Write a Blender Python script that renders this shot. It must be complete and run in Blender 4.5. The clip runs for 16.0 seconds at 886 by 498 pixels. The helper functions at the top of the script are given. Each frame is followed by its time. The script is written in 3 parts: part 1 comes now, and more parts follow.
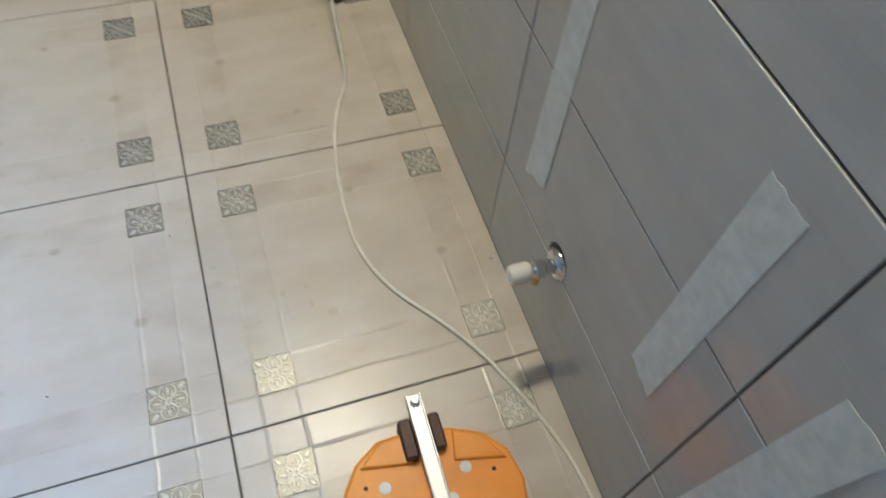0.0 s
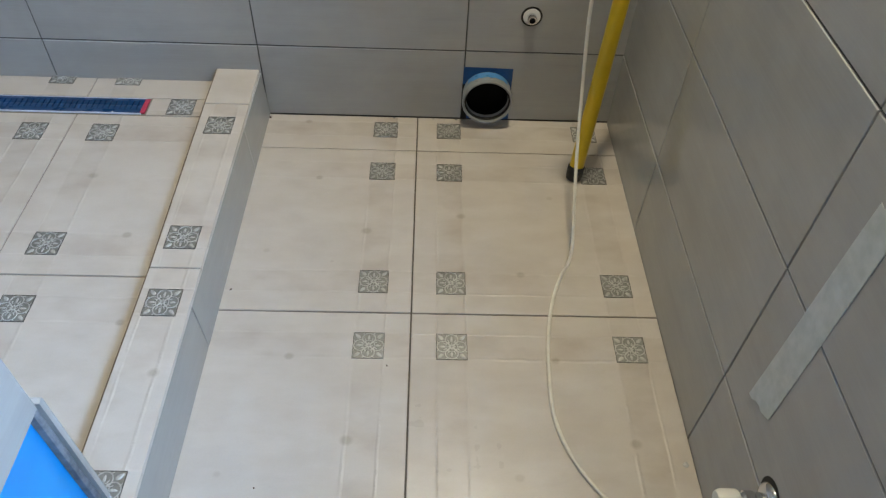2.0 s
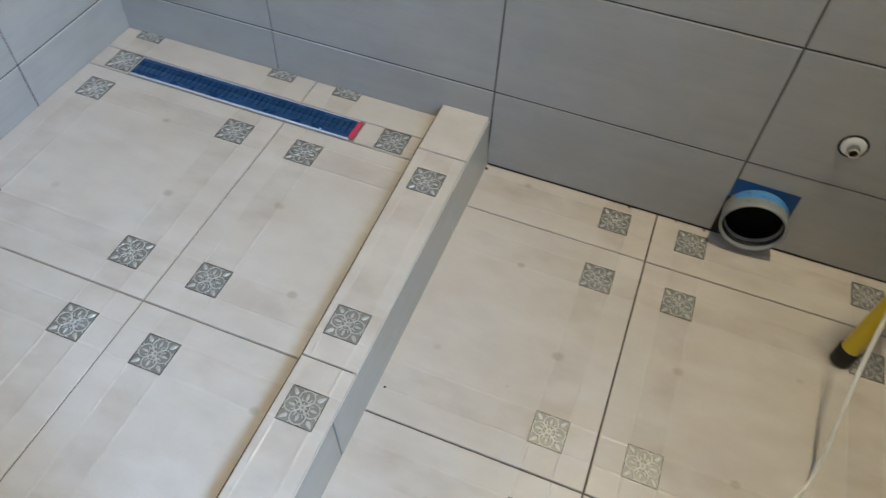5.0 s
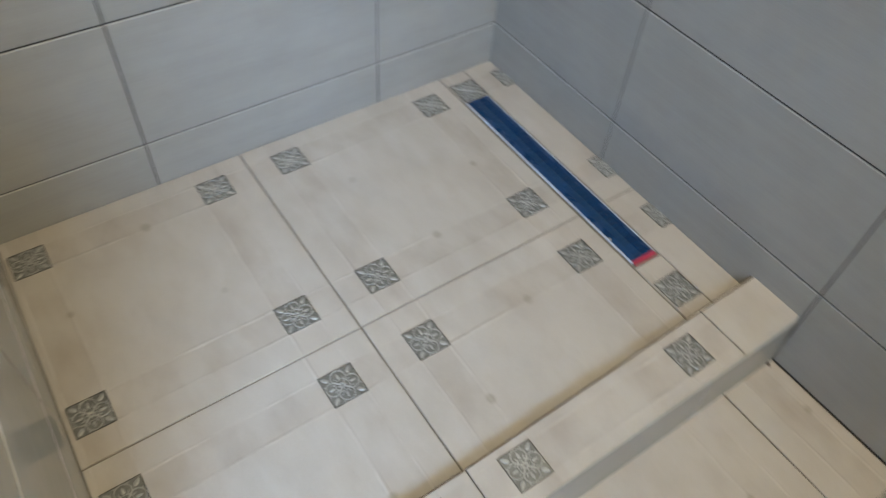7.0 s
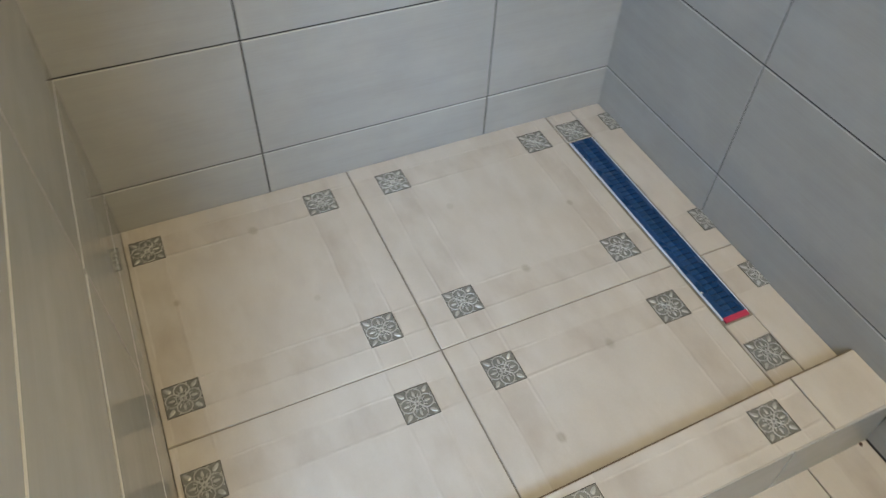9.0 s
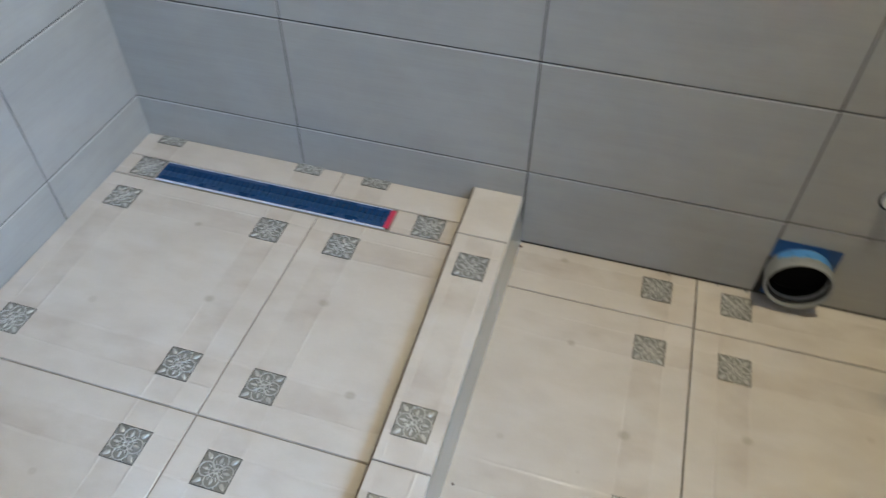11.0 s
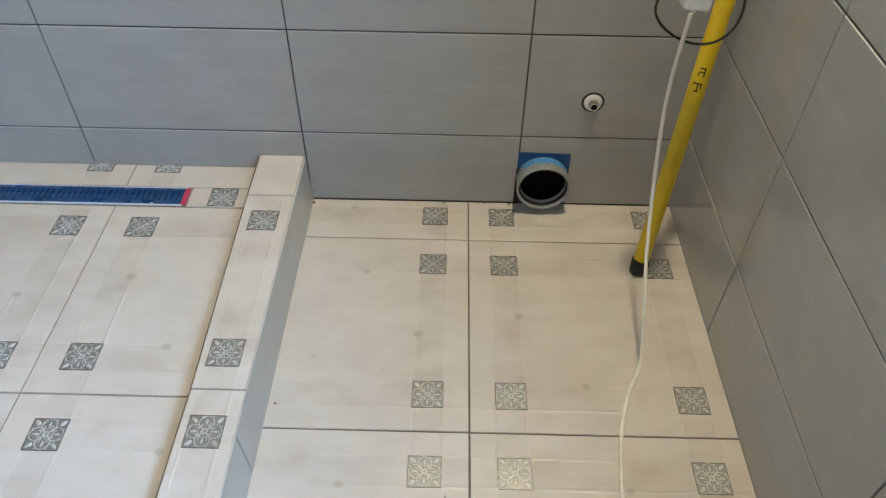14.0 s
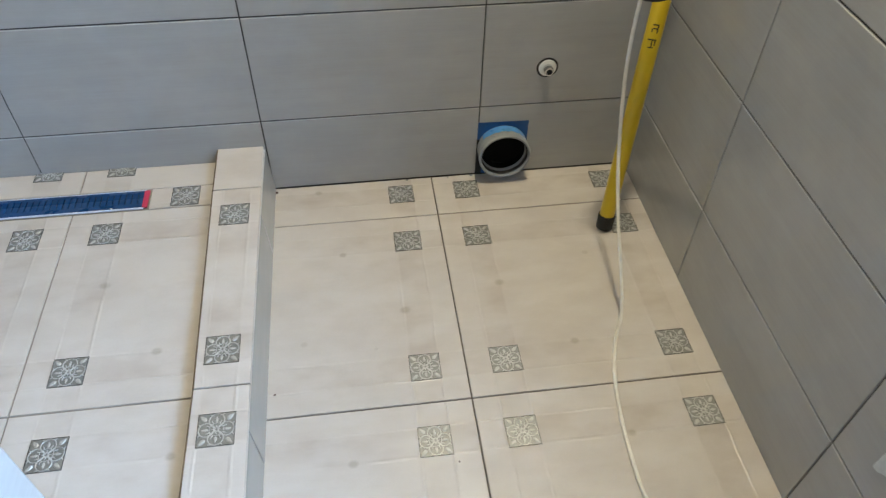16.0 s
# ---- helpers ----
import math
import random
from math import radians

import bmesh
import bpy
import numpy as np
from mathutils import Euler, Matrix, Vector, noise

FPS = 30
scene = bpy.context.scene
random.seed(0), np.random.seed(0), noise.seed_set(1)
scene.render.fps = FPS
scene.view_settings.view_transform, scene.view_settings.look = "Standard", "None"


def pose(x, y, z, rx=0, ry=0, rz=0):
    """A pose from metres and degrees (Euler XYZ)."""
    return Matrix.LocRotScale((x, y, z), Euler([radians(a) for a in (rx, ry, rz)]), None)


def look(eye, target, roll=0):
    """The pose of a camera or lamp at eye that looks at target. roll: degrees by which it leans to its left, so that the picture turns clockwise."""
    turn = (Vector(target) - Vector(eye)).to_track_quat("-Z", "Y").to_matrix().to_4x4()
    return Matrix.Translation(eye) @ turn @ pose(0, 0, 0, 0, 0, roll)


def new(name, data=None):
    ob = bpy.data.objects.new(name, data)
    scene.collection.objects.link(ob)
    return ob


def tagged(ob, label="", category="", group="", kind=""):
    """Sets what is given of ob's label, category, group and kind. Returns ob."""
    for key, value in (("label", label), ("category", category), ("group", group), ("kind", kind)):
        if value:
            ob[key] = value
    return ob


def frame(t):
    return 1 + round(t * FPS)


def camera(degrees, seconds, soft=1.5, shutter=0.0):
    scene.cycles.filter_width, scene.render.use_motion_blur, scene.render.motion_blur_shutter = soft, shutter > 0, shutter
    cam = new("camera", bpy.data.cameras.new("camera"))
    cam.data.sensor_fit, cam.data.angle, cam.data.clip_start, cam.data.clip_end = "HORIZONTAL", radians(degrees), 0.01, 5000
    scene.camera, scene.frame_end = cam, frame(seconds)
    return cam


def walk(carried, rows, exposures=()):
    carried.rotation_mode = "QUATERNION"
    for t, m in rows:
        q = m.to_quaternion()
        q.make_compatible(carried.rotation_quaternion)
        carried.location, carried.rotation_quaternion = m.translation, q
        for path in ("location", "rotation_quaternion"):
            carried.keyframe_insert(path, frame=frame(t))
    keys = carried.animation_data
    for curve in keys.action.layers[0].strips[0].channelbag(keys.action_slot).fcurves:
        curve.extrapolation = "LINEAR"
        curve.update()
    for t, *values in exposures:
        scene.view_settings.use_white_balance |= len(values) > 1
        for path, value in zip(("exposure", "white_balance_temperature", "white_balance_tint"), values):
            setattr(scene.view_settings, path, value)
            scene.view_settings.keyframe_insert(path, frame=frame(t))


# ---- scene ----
cam = camera(63.3, 16.0, 1.3, 0.35)
PATH = [
    (0, (0.124, -1.394, 1.049), (0.566, -0.403, -0.631), 7.0),
    (0.3, (0.096, -1.405, 1.075), (0.473, -0.28, -0.534), 6.5),
    (0.5, (0.089, -1.397, 1.089), (0.399, -0.218, -0.497), 5.6),
    (0.7, (0.085, -1.399, 1.091), (0.305, -0.146, -0.453), 4.2),
    (1, (0.045, -1.386, 1.115), (0.193, -0.083, -0.395), 4.3),
    (1.5, (0.024, -1.38, 1.13), (0.097, -0.033, -0.347), 3.4),
    (2, (0.021, -1.371, 1.13), (0.076, -0.013, -0.338), 2.9),
    (2.5, (0.009, -1.355, 1.127), (0.017, -0.01, -0.354), 2.0),
    (3, (-0.035, -1.272, 1.126), (-0.029, 0.028, -0.394), 1.7),
    (3.5, (-0.093, -1.157, 1.132), (-0.009, 0.122, -0.404), 3.0),
    (4, (-0.11, -1.087, 1.117), (-0.158, 0.169, -0.438), 2.9),
    (4.2, (-0.097, -1.057, 1.12), (-0.217, 0.179, -0.447), 2.9),
    (6.3, (-0.167, -0.861, 1.11), (-0.81, 0.217, -0.447), 5.8),
    (6.5, (-0.183, -0.838, 1.114), (-0.826, 0.189, -0.477), 5.9),
    (7, (-0.188, -0.808, 1.118), (-1.19, -0.022, -0.424), 5.1),
    (7.4, (-0.136, -0.778, 1.124), (-1.302, -0.222, -0.403), 7.0),
    (7.5, (-0.128, -0.787, 1.125), (-1.322, -0.256, -0.389), 7.4),
    (8, (-0.125, -0.788, 1.127), (-1.375, -0.343, -0.369), 6.5),
    (8.2, (-0.126, -0.79, 1.132), (-1.382, -0.368, -0.366), 5.7),
    (10.3, (-0.245, -0.866, 1.135), (-1.036, 0.186, -0.371), -0.8),
    (10.5, (-0.23, -0.873, 1.13), (-0.958, 0.234, -0.369), -0.0),
    (11, (-0.23, -0.972, 1.129), (-0.62, 0.352, -0.318), 0.5),
    (11.5, (-0.208, -1.076, 1.164), (-0.399, 0.271, -0.303), -0.2),
    (12, (-0.138, -1.138, 1.169), (-0.339, 0.255, -0.252), -1.4),
    (12.5, (-0.064, -1.15, 1.162), (-0.267, 0.243, -0.259), -2.5),
    (13, (-0.026, -1.162, 1.161), (-0.165, 0.229, -0.27), -1.8),
    (13.5, (-0.016, -1.179, 1.152), (-0.12, 0.197, -0.296), -1.4),
    (14, (-0.045, -1.187, 1.162), (-0.061, 0.224, -0.256), 0.8),
    (14.5, (-0.141, -1.235, 1.17), (-0.063, 0.2, -0.221), 1.6),
    (15, (-0.181, -1.253, 1.171), (0.006, 0.165, -0.227), 2.5),
    (15.5, (-0.176, -1.258, 1.173), (0.093, 0.136, -0.237), 3.4),
    (16, (-0.166, -1.209, 1.16), (0.037, 0.158, -0.287), 1.2),
]
walk(cam, [(t, look(eye, target, roll)) for t, eye, target, roll in PATH],
     [(0.0, -0.08, 6250, 10), (0.6, -0.04, 6350, 10), (1.0, 0.0, 6500, 10), (1.5, -0.08, 6500, 10), (2.0, -0.24, 6450, 10), (2.5, -0.36, 6450, 10), (3.0, -0.26, 6450, 10), (3.5, -0.05, 6500, 10), (4.2, -0.12, 6450, 10),
      (6.4, -0.3, 6450, 10), (7.0, -0.36, 6900, 10), (7.5, -0.3, 7600, 10), (8.2, -0.3, 7600, 10), (10.3, -0.3, 6450, 10), (11.0, -0.18, 6500, 10),
      (11.5, 0.0, 6550, 10), (12.0, -0.12, 6650, 10), (12.5, 0.0, 6550, 10), (13.5, 0.0, 6650, 10), (14.5, 0.05, 6400, 10), (15.5, -0.06, 6400, 10), (16.0, 0.06, 6350, 10)])

# ---- light ----
world = bpy.data.worlds.new("world")
scene.world = world
world.use_nodes = True
wn = world.node_tree.nodes
sky = wn.new("ShaderNodeTexSky")
sky.sky_type, sky.sun_disc = "NISHITA", False
sky.sun_elevation, sky.sun_rotation = radians(40), radians(200)
world.node_tree.links.new(sky.outputs["Color"], wn["Background"].inputs["Color"])
wn["Background"].inputs["Strength"].default_value = 0.10

XR, XL, YB, YP, YF, ZC = 0.490, -1.274, 0.134, -0.960, -3.0, 2.5   # right, left, back, partition, front, ceiling
WY0, WY1, WZ0, WZ1 = -1.80, -0.92, 0.86, 1.951                       # window opening in the right-hand wall


def lamp(name, kind, m, power, color, size, size_y=None):
    data = bpy.data.lights.new(name, kind)
    data.energy, data.color = power, color
    data.shape = "RECTANGLE" if size_y else "DISK"
    data.size = size
    if size_y:
        data.size_y = size_y
    ob = new(name, data)
    ob.matrix_world = m
    return ob


lamp("window_daylight", "AREA", look((XR + 0.80, -1.62, 1.90), (-0.95, -0.35, 0.30)), 90, (0.39, 0.64, 1.0), 1.0, 1.0)
lamp("ceiling_lamp_light", "AREA", look((0.20, -0.20, 2.44), (0.20, -0.2001, 0)), 29, (1.0, 0.885, 0.61), 0.17)


# ---- materials ----
class Mat:
    """A node material with a few short-hands."""

    def __init__(self, name, color=(0.5, 0.5, 0.5), rough=0.5, metal=0.0):
        self.m = bpy.data.materials.new(name)
        self.m.use_nodes = True
        self.n, self.l = self.m.node_tree.nodes, self.m.node_tree.links
        self.b = self.n["Principled BSDF"]
        self.b.inputs["Base Color"].default_value = (*color, 1)
        self.b.inputs["Roughness"].default_value = rough
        self.b.inputs["Metallic"].default_value = metal

    def put(self, value, socket):
        if isinstance(value, (int, float)):
            socket.default_value = value
        elif isinstance(value, tuple):
            socket.default_value = value if len(value) == len(socket.default_value) else (*value, 1)
        else:
            self.l.new(value, socket)

    def coord(self, scale=(1, 1, 1), jitter=0.0):
        tc = self.n.new("ShaderNodeTexCoord")
        out = tc.outputs["Object"]
        mp = self.n.new("ShaderNodeMapping")
        mp.inputs["Scale"].default_value = scale
        self.l.new(out, mp.inputs["Vector"])
        if jitter:
            oi = self.n.new("ShaderNodeObjectInfo")
            self.put(self.math("MULTIPLY", oi.outputs["Random"], jitter), mp.inputs["Location"])
        return mp.outputs["Vector"]

    def noise(self, vec, scale, detail=4, rough=0.55):
        t = self.n.new("ShaderNodeTexNoise")
        self.l.new(vec, t.inputs["Vector"])
        t.inputs["Scale"].default_value, t.inputs["Detail"].default_value, t.inputs["Roughness"].default_value = scale, detail, rough
        return t.outputs["Fac"]

    def math(self, op, a, b=0.0, c=0.0):
        t = self.n.new("ShaderNodeMath")
        t.operation = op
        for v, s in zip((a, b, c), t.inputs):
            self.put(v, s)
        return t.outputs[0]

    def ramp(self, fac, lo, hi, c0=0.0, c1=1.0):
        t = self.n.new("ShaderNodeMapRange")
        for v, s in zip((fac, lo, hi, c0, c1), t.inputs):
            self.put(v, s)
        return t.outputs[0]

    def mix(self, fac, a, b):
        t = self.n.new("ShaderNodeMix")
        t.data_type = "RGBA"
        self.put(fac, t.inputs["Factor"])
        self.put(a, t.inputs["A"]), self.put(b, t.inputs["B"])
        return t.outputs["Result"]

    def color(self, v):
        self.put(v, self.b.inputs["Base Color"])

    def rough(self, v):
        self.put(v, self.b.inputs["Roughness"])

    def bump(self, height, strength=0.2, distance=0.001):
        t = self.n.new("ShaderNodeBump")
        t.inputs["Strength"].default_value, t.inputs["Distance"].default_value = strength, distance
        self.put(height, t.inputs["Height"])
        self.l.new(t.outputs["Normal"], self.b.inputs["Normal"])


def sep(m, vec):
    t = m.n.new("ShaderNodeSeparateXYZ")
    m.l.new(vec, t.inputs[0])
    return t.outputs


def wall_tile_material():
    m = Mat("grey_wall_tile", rough=0.2)
    fine = m.noise(m.coord((3.0, 90, 1), 20), 4.0, 5, 0.6)      # fine drawn threads along the tile
    wide = m.noise(m.coord((1.2, 14, 1), 9), 3.0, 3)
    blot = m.noise(m.coord((1, 1, 1), 5), 5.0, 4)
    f = m.math("ADD", m.math("MULTIPLY", fine, 0.27), m.math("ADD", m.math("MULTIPLY", wide, 0.33), m.math("MULTIPLY", blot, 0.4)))
    haze = m.ramp(m.noise(m.coord((1, 1.3, 1), 37), 7.0, 5, 0.6), 0.45, 0.75)
    base = m.mix(m.ramp(f, 0.30, 0.70), (0.346, 0.340, 0.328), (0.416, 0.410, 0.396))
    m.color(m.mix(m.math("MULTIPLY", haze, 0.32), base, (0.497, 0.486, 0.464)))
    m.rough(m.ramp(wide, 0.3, 0.7, 0.05, 0.10))
    m.bump(fine, 0.035, 0.0005)
    return m.m


def floor_tile_material():
    m = Mat("cream_floor_tile", rough=0.3)
    c = sep(m, m.coord())
    ax, ay = m.math("ABSOLUTE", c[0]), m.math("ABSOLUTE", c[1])
    wob = m.noise(m.coord((1, 1, 1), 13), 14.0, 3)
    ax2 = m.math("ADD", ax, m.math("MULTIPLY", m.math("SUBTRACT", wob, 0.5), 0.006))
    ay2 = m.math("ADD", ay, m.math("MULTIPLY", m.math("SUBTRACT", wob, 0.5), 0.006))

    def line(v, at, w):
        return m.ramp(m.math("ABSOLUTE", m.math("SUBTRACT", v, at)), w, 0.0)

    def band(v, lo, hi):
        return m.math("MULTIPLY", m.ramp(v, lo - 0.003, lo + 0.003), m.ramp(v, hi + 0.003, hi - 0.003))
    patchy = m.ramp(m.noise(m.coord((1, 1, 1), 31), 11.0, 5, 0.65), 0.40, 0.62)
    lines = m.math("MAXIMUM", m.math("MAXIMUM", line(ax2, 0.143, 0.0042), line(ax2, 0.200, 0.0036)),
                   m.math("MAXIMUM", line(ay2, 0.143, 0.0042), line(ay2, 0.200, 0.0036)))
    lines = m.math("MULTIPLY", lines, patchy)
    bands = m.math("MAXIMUM", band(ax2, 0.144, 0.2), band(ay2, 0.144, 0.2))
    cross = m.math("MULTIPLY", band(ax2, 0.144, 0.26), band(ay2, 0.144, 0.26))
    gx = m.noise(m.coord((2.5, 12, 1), 17), 3.0, 3, 0.45)
    gy = m.noise(m.coord((12, 2.5, 1), 23), 3.0, 3, 0.45)
    cloud = m.noise(m.coord((1, 1, 1), 41), 5.0, 3, 0.45)
    speck = m.noise(m.coord((1, 1, 1), 29), 330.0, 2, 0.6)
    grain = m.mix(0.5, gx, gy)
    base = m.mix(m.ramp(m.math("ADD", m.math("MULTIPLY", cloud, 0.4), m.math("ADD", m.math("MULTIPLY", grain, 0.2), m.math("MULTIPLY", speck, 0.4))), 0.2, 0.8), (0.534, 0.485, 0.439), (0.610, 0.561, 0.514))
    base = m.mix(m.math("MULTIPLY", m.ramp(grain, 0.25, 0.85), 0.20), base, (0.436, 0.374, 0.320))
    smudge = m.ramp(m.noise(m.coord((1.0, 1.6, 1), 53), 11.0, 4, 0.5), 0.40, 0.82)
    pale = m.ramp(m.noise(m.coord((1.0, 3.0, 1), 67), 6.0, 4, 0.55), 0.48, 0.80)
    base = m.mix(m.math("MULTIPLY", smudge, m.math("ADD", 0.36, m.math("MULTIPLY", bands, 0.42))), base, (0.383, 0.320, 0.269))
    base = m.mix(m.math("MULTIPLY", pale, 0.46), base, (0.659, 0.623, 0.595))
    base = m.mix(m.math("MULTIPLY", bands, 0.09), base, (0.445, 0.383, 0.330))
    base = m.mix(m.math("MULTIPLY", cross, 0.12), base, (0.641, 0.587, 0.538))
    # glints along the relief ridges, put into the colour as pale lines
    base = m.mix(m.math("MULTIPLY", lines, 0.30), base, (0.685, 0.641, 0.603))
    # two round knots in the print, turned about on some tiles
    flip = m.math("SUBTRACT", 1.0, m.math("MULTIPLY", 2.0, m.math("GREATER_THAN", m.n.new("ShaderNodeObjectInfo").outputs["Random"], 0.5)))

    def knot(kx, ky, r):
        dx = m.math("SUBTRACT", m.math("MULTIPLY", c[0], flip), kx)
        dy = m.math("MULTIPLY", m.math("SUBTRACT", m.math("MULTIPLY", c[1], flip), ky), 1.2)
        d = m.math("SQRT", m.math("ADD", m.math("MULTIPLY", dx, dx), m.math("MULTIPLY", dy, dy)))
        d = m.math("ADD", d, m.math("MULTIPLY", m.math("SUBTRACT", wob, 0.5), 0.012))
        return m.ramp(d, r, r * 0.45)
    knots = m.math("MAXIMUM", m.math("MAXIMUM", knot(0.146, -0.026, 0.0135), knot(0.025, 0.144, 0.011)), m.math("MULTIPLY", knot(-0.06, -0.09, 0.009), 0.5))
    base = m.mix(m.math("MULTIPLY", knots, 0.55), base, (0.320, 0.267, 0.205))
    m.color(base)
    m.rough(m.ramp(m.math("ADD", m.math("MULTIPLY", grain, 0.5), m.math("MULTIPLY", cloud, 0.5)), 0.3, 0.7, 0.27, 0.33))
    h = m.math("ADD", m.math("MULTIPLY", lines, 0.8), m.math("ADD", m.math("MULTIPLY", bands, -0.3), m.math("MULTIPLY", grain, 0.06)))
    m.bump(h, 0.8, 0.0016)
    return m.m


def simple(name, color, rough=0.5, metal=0.0, vary=0.12, scale=30, bump=0.1):
    m = Mat(name, color, rough, metal)
    v = m.coord()
    f = m.math("ADD", m.math("MULTIPLY", m.noise(v, scale, 4), 0.6), m.math("MULTIPLY", m.noise(v, scale / 7, 2), 0.4))
    dark = tuple(c * (1 - vary) for c in color)
    lite = tuple(min(1, c * (1 + vary)) for c in color)
    m.color(m.mix(m.ramp(f, 0.3, 0.7), dark, lite))
    m.rough(m.ramp(f, 0.3, 0.7, max(0.03, rough - 0.06), min(1, rough + 0.06)))
    if bump:
        m.bump(f, bump, 0.001)
    return m.m


def emitting(name, color, power):
    m = Mat(name, color)
    m.b.inputs["Emission Color"].default_value = (*color, 1)
    m.b.inputs["Emission Strength"].default_value = power
    return m.m


WALL_TILE, FLOOR_TILE = wall_tile_material(), floor_tile_material()
GROUT_WALL = simple("dark_wall_joint", (0.050, 0.048, 0.046), 0.9, 0, 0.2, 120)
GROUT_FLOOR = simple("brown_floor_joint", (0.13, 0.11, 0.09), 0.9, 0, 0.25, 90)
GROUT_SHOWER = simple("beige_floor_joint", (0.27, 0.235, 0.195), 0.9, 0, 0.25, 90)
PLASTER = simple("white_plaster", (0.72, 0.71, 0.69), 0.85, 0, 0.05, 40)
INSERT_MID = simple("grey_pewter", (0.33, 0.325, 0.305), 0.42, 0.7, 0.15, 200)
INSERT_DARK = simple("dark_pewter", (0.10, 0.096, 0.088), 0.46, 0.7, 0.15, 200)
INSERT_LIGHT = simple("pale_pewter", (0.60, 0.59, 0.565), 0.42, 0.65, 0.12, 160)
BLUE_FILM = simple("blue_film", (0.008, 0.048, 0.145), 0.28, 0, 0.25, 25)
BLUE_BOARD = simple("blue_waterproof_coat", (0.003, 0.30, 0.74), 0.42, 0, 0.12, 14, 0.25)
RED_FILM = simple("red_film", (0.50, 0.04, 0.09), 0.35)
PALE_FILM = simple("pale_film_edge", (0.60, 0.65, 0.80), 0.35)
NAVY_SLOT = simple("dark_navy_slot", (0.004, 0.020, 0.062), 0.4)
# near-black for bores and small holes, their shade put into the colour
DARK_VOID = simple("shaded_opening", (0.012, 0.013, 0.016), 0.6)
# pipe inside: the shade of its depth put into a near-black colour
PIPE_DARK = simple("shaded_pipe_inside", (0.006, 0.006, 0.006), 0.95)
PIPE_DARK.node_tree.nodes["Principled BSDF"].inputs["Specular IOR Level"].default_value = 0.1
PIPE_GREY = simple("grey_pipe_plastic", (0.27, 0.28, 0.285), 0.3, 0, 0.08, 40, 0.05)
RUBBER = simple("black_rubber", (0.009, 0.009, 0.009), 0.6)
YELLOW = simple("yellow_paint", (0.74, 0.51, 0.012), 0.33, 0, 0.10, 18, 0.06)
WHITE_PLASTIC = simple("white_plastic", (0.74, 0.73, 0.70), 0.35, 0, 0.05, 30, 0.03)
CORD = simple("off_white_cord", (0.78, 0.75, 0.68), 0.45, 0, 0.12, 60, 0.05)
CHROME = simple("chrome", (0.70, 0.70, 0.70), 0.12, 1.0, 0.05, 60, 0.02)
BRASS = simple("brass", (0.55, 0.33, 0.15), 0.3, 1.0, 0.15, 60, 0.05)
STEEL = simple("zinc_steel", (0.45, 0.46, 0.48), 0.38, 1.0, 0.1, 70, 0.06)
ORANGE = simple("orange_paint", (0.90, 0.31, 0.025), 0.4, 0, 0.10, 20, 0.06)
BROWN = simple("dark_brown_iron", (0.07, 0.03, 0.02), 0.5, 0.2, 0.3, 50)
ADHESIVE = simple("grey_tile_adhesive", (0.20, 0.20, 0.21), 0.9, 0, 0.55, 60, 0.6)
CUT_EDGE = simple("brown_cut_edge", (0.15, 0.11, 0.075), 0.9, 0, 0.5, 90, 0.5)
GLASS = Mat("window_glass", (1, 1, 1), 0.02)
GLASS.b.inputs["Transmission Weight"].default_value = 1.0


def tape_material():
    m = Mat("masking_tape", rough=0.6)
    n = m.noise(m.coord((1, 1, 1)), 60, 4)
    m.color(m.mix(m.ramp(n, 0.35, 0.65), (0.50, 0.53, 0.51), (0.60, 0.62, 0.60)))
    m.bump(m.noise(m.coord((1, 12, 1)), 40, 3), 0.25, 0.0005)
    return m.m


TAPE = tape_material()
# pale tone for light caught on upper tile edges, and for grout
LIT_EDGE_GROUT = simple("lit_edge_and_pale_grout", (0.52, 0.51, 0.50), 0.35, 0, 0.08, 60, 0.0)


# ---- building helpers ----
def part(name, bm, material, parent=None, label="", m=None, smooth=False):
    """One mesh object from a bmesh, under a thing or a part."""
    me = bpy.data.meshes.new(name)
    bmesh.ops.recalc_face_normals(bm, faces=bm.faces)
    bm.to_mesh(me)
    bm.free()
    for k in (material if isinstance(material, (list, tuple)) else [material]):
        me.materials.append(k)
    if smooth:
        me.shade_smooth()
        me.set_sharp_from_angle(angle=radians(40))
    return place(name, me, parent, label, m)


def place(name, me, parent=None, label="", m=None):
    ob = new(name, me)
    ob.parent = parent
    if m is not None:
        ob.matrix_basis = m
    if label:
        ob["label"] = label
    return ob


def empty(name, at=(0, 0, 0)):
    ob = new(name)
    ob.location = at
    ob.empty_display_size = 0.05
    return ob


def box(x0, x1, y0, y1, z0, z1, bevel=0.0, seg=1, bm=None):
    b = bmesh.new()
    bmesh.ops.create_cube(b, size=1)
    for v in b.verts:
        v.co = (x0 + (v.co.x + 0.5) * (x1 - x0), y0 + (v.co.y + 0.5) * (y1 - y0), z0 + (v.co.z + 0.5) * (z1 - z0))
    if bevel:
        bmesh.ops.bevel(b, geom=b.edges[:], offset=bevel, segments=seg, affect="EDGES", profile=0.5)
    return merge(bm, b)


def merge(bm, b):
    if bm is None:
        return b
    me = bpy.data.meshes.new("tmp")
    b.to_mesh(me)
    b.free()
    bm.from_mesh(me)
    bpy.data.meshes.remove(me)
    return bm


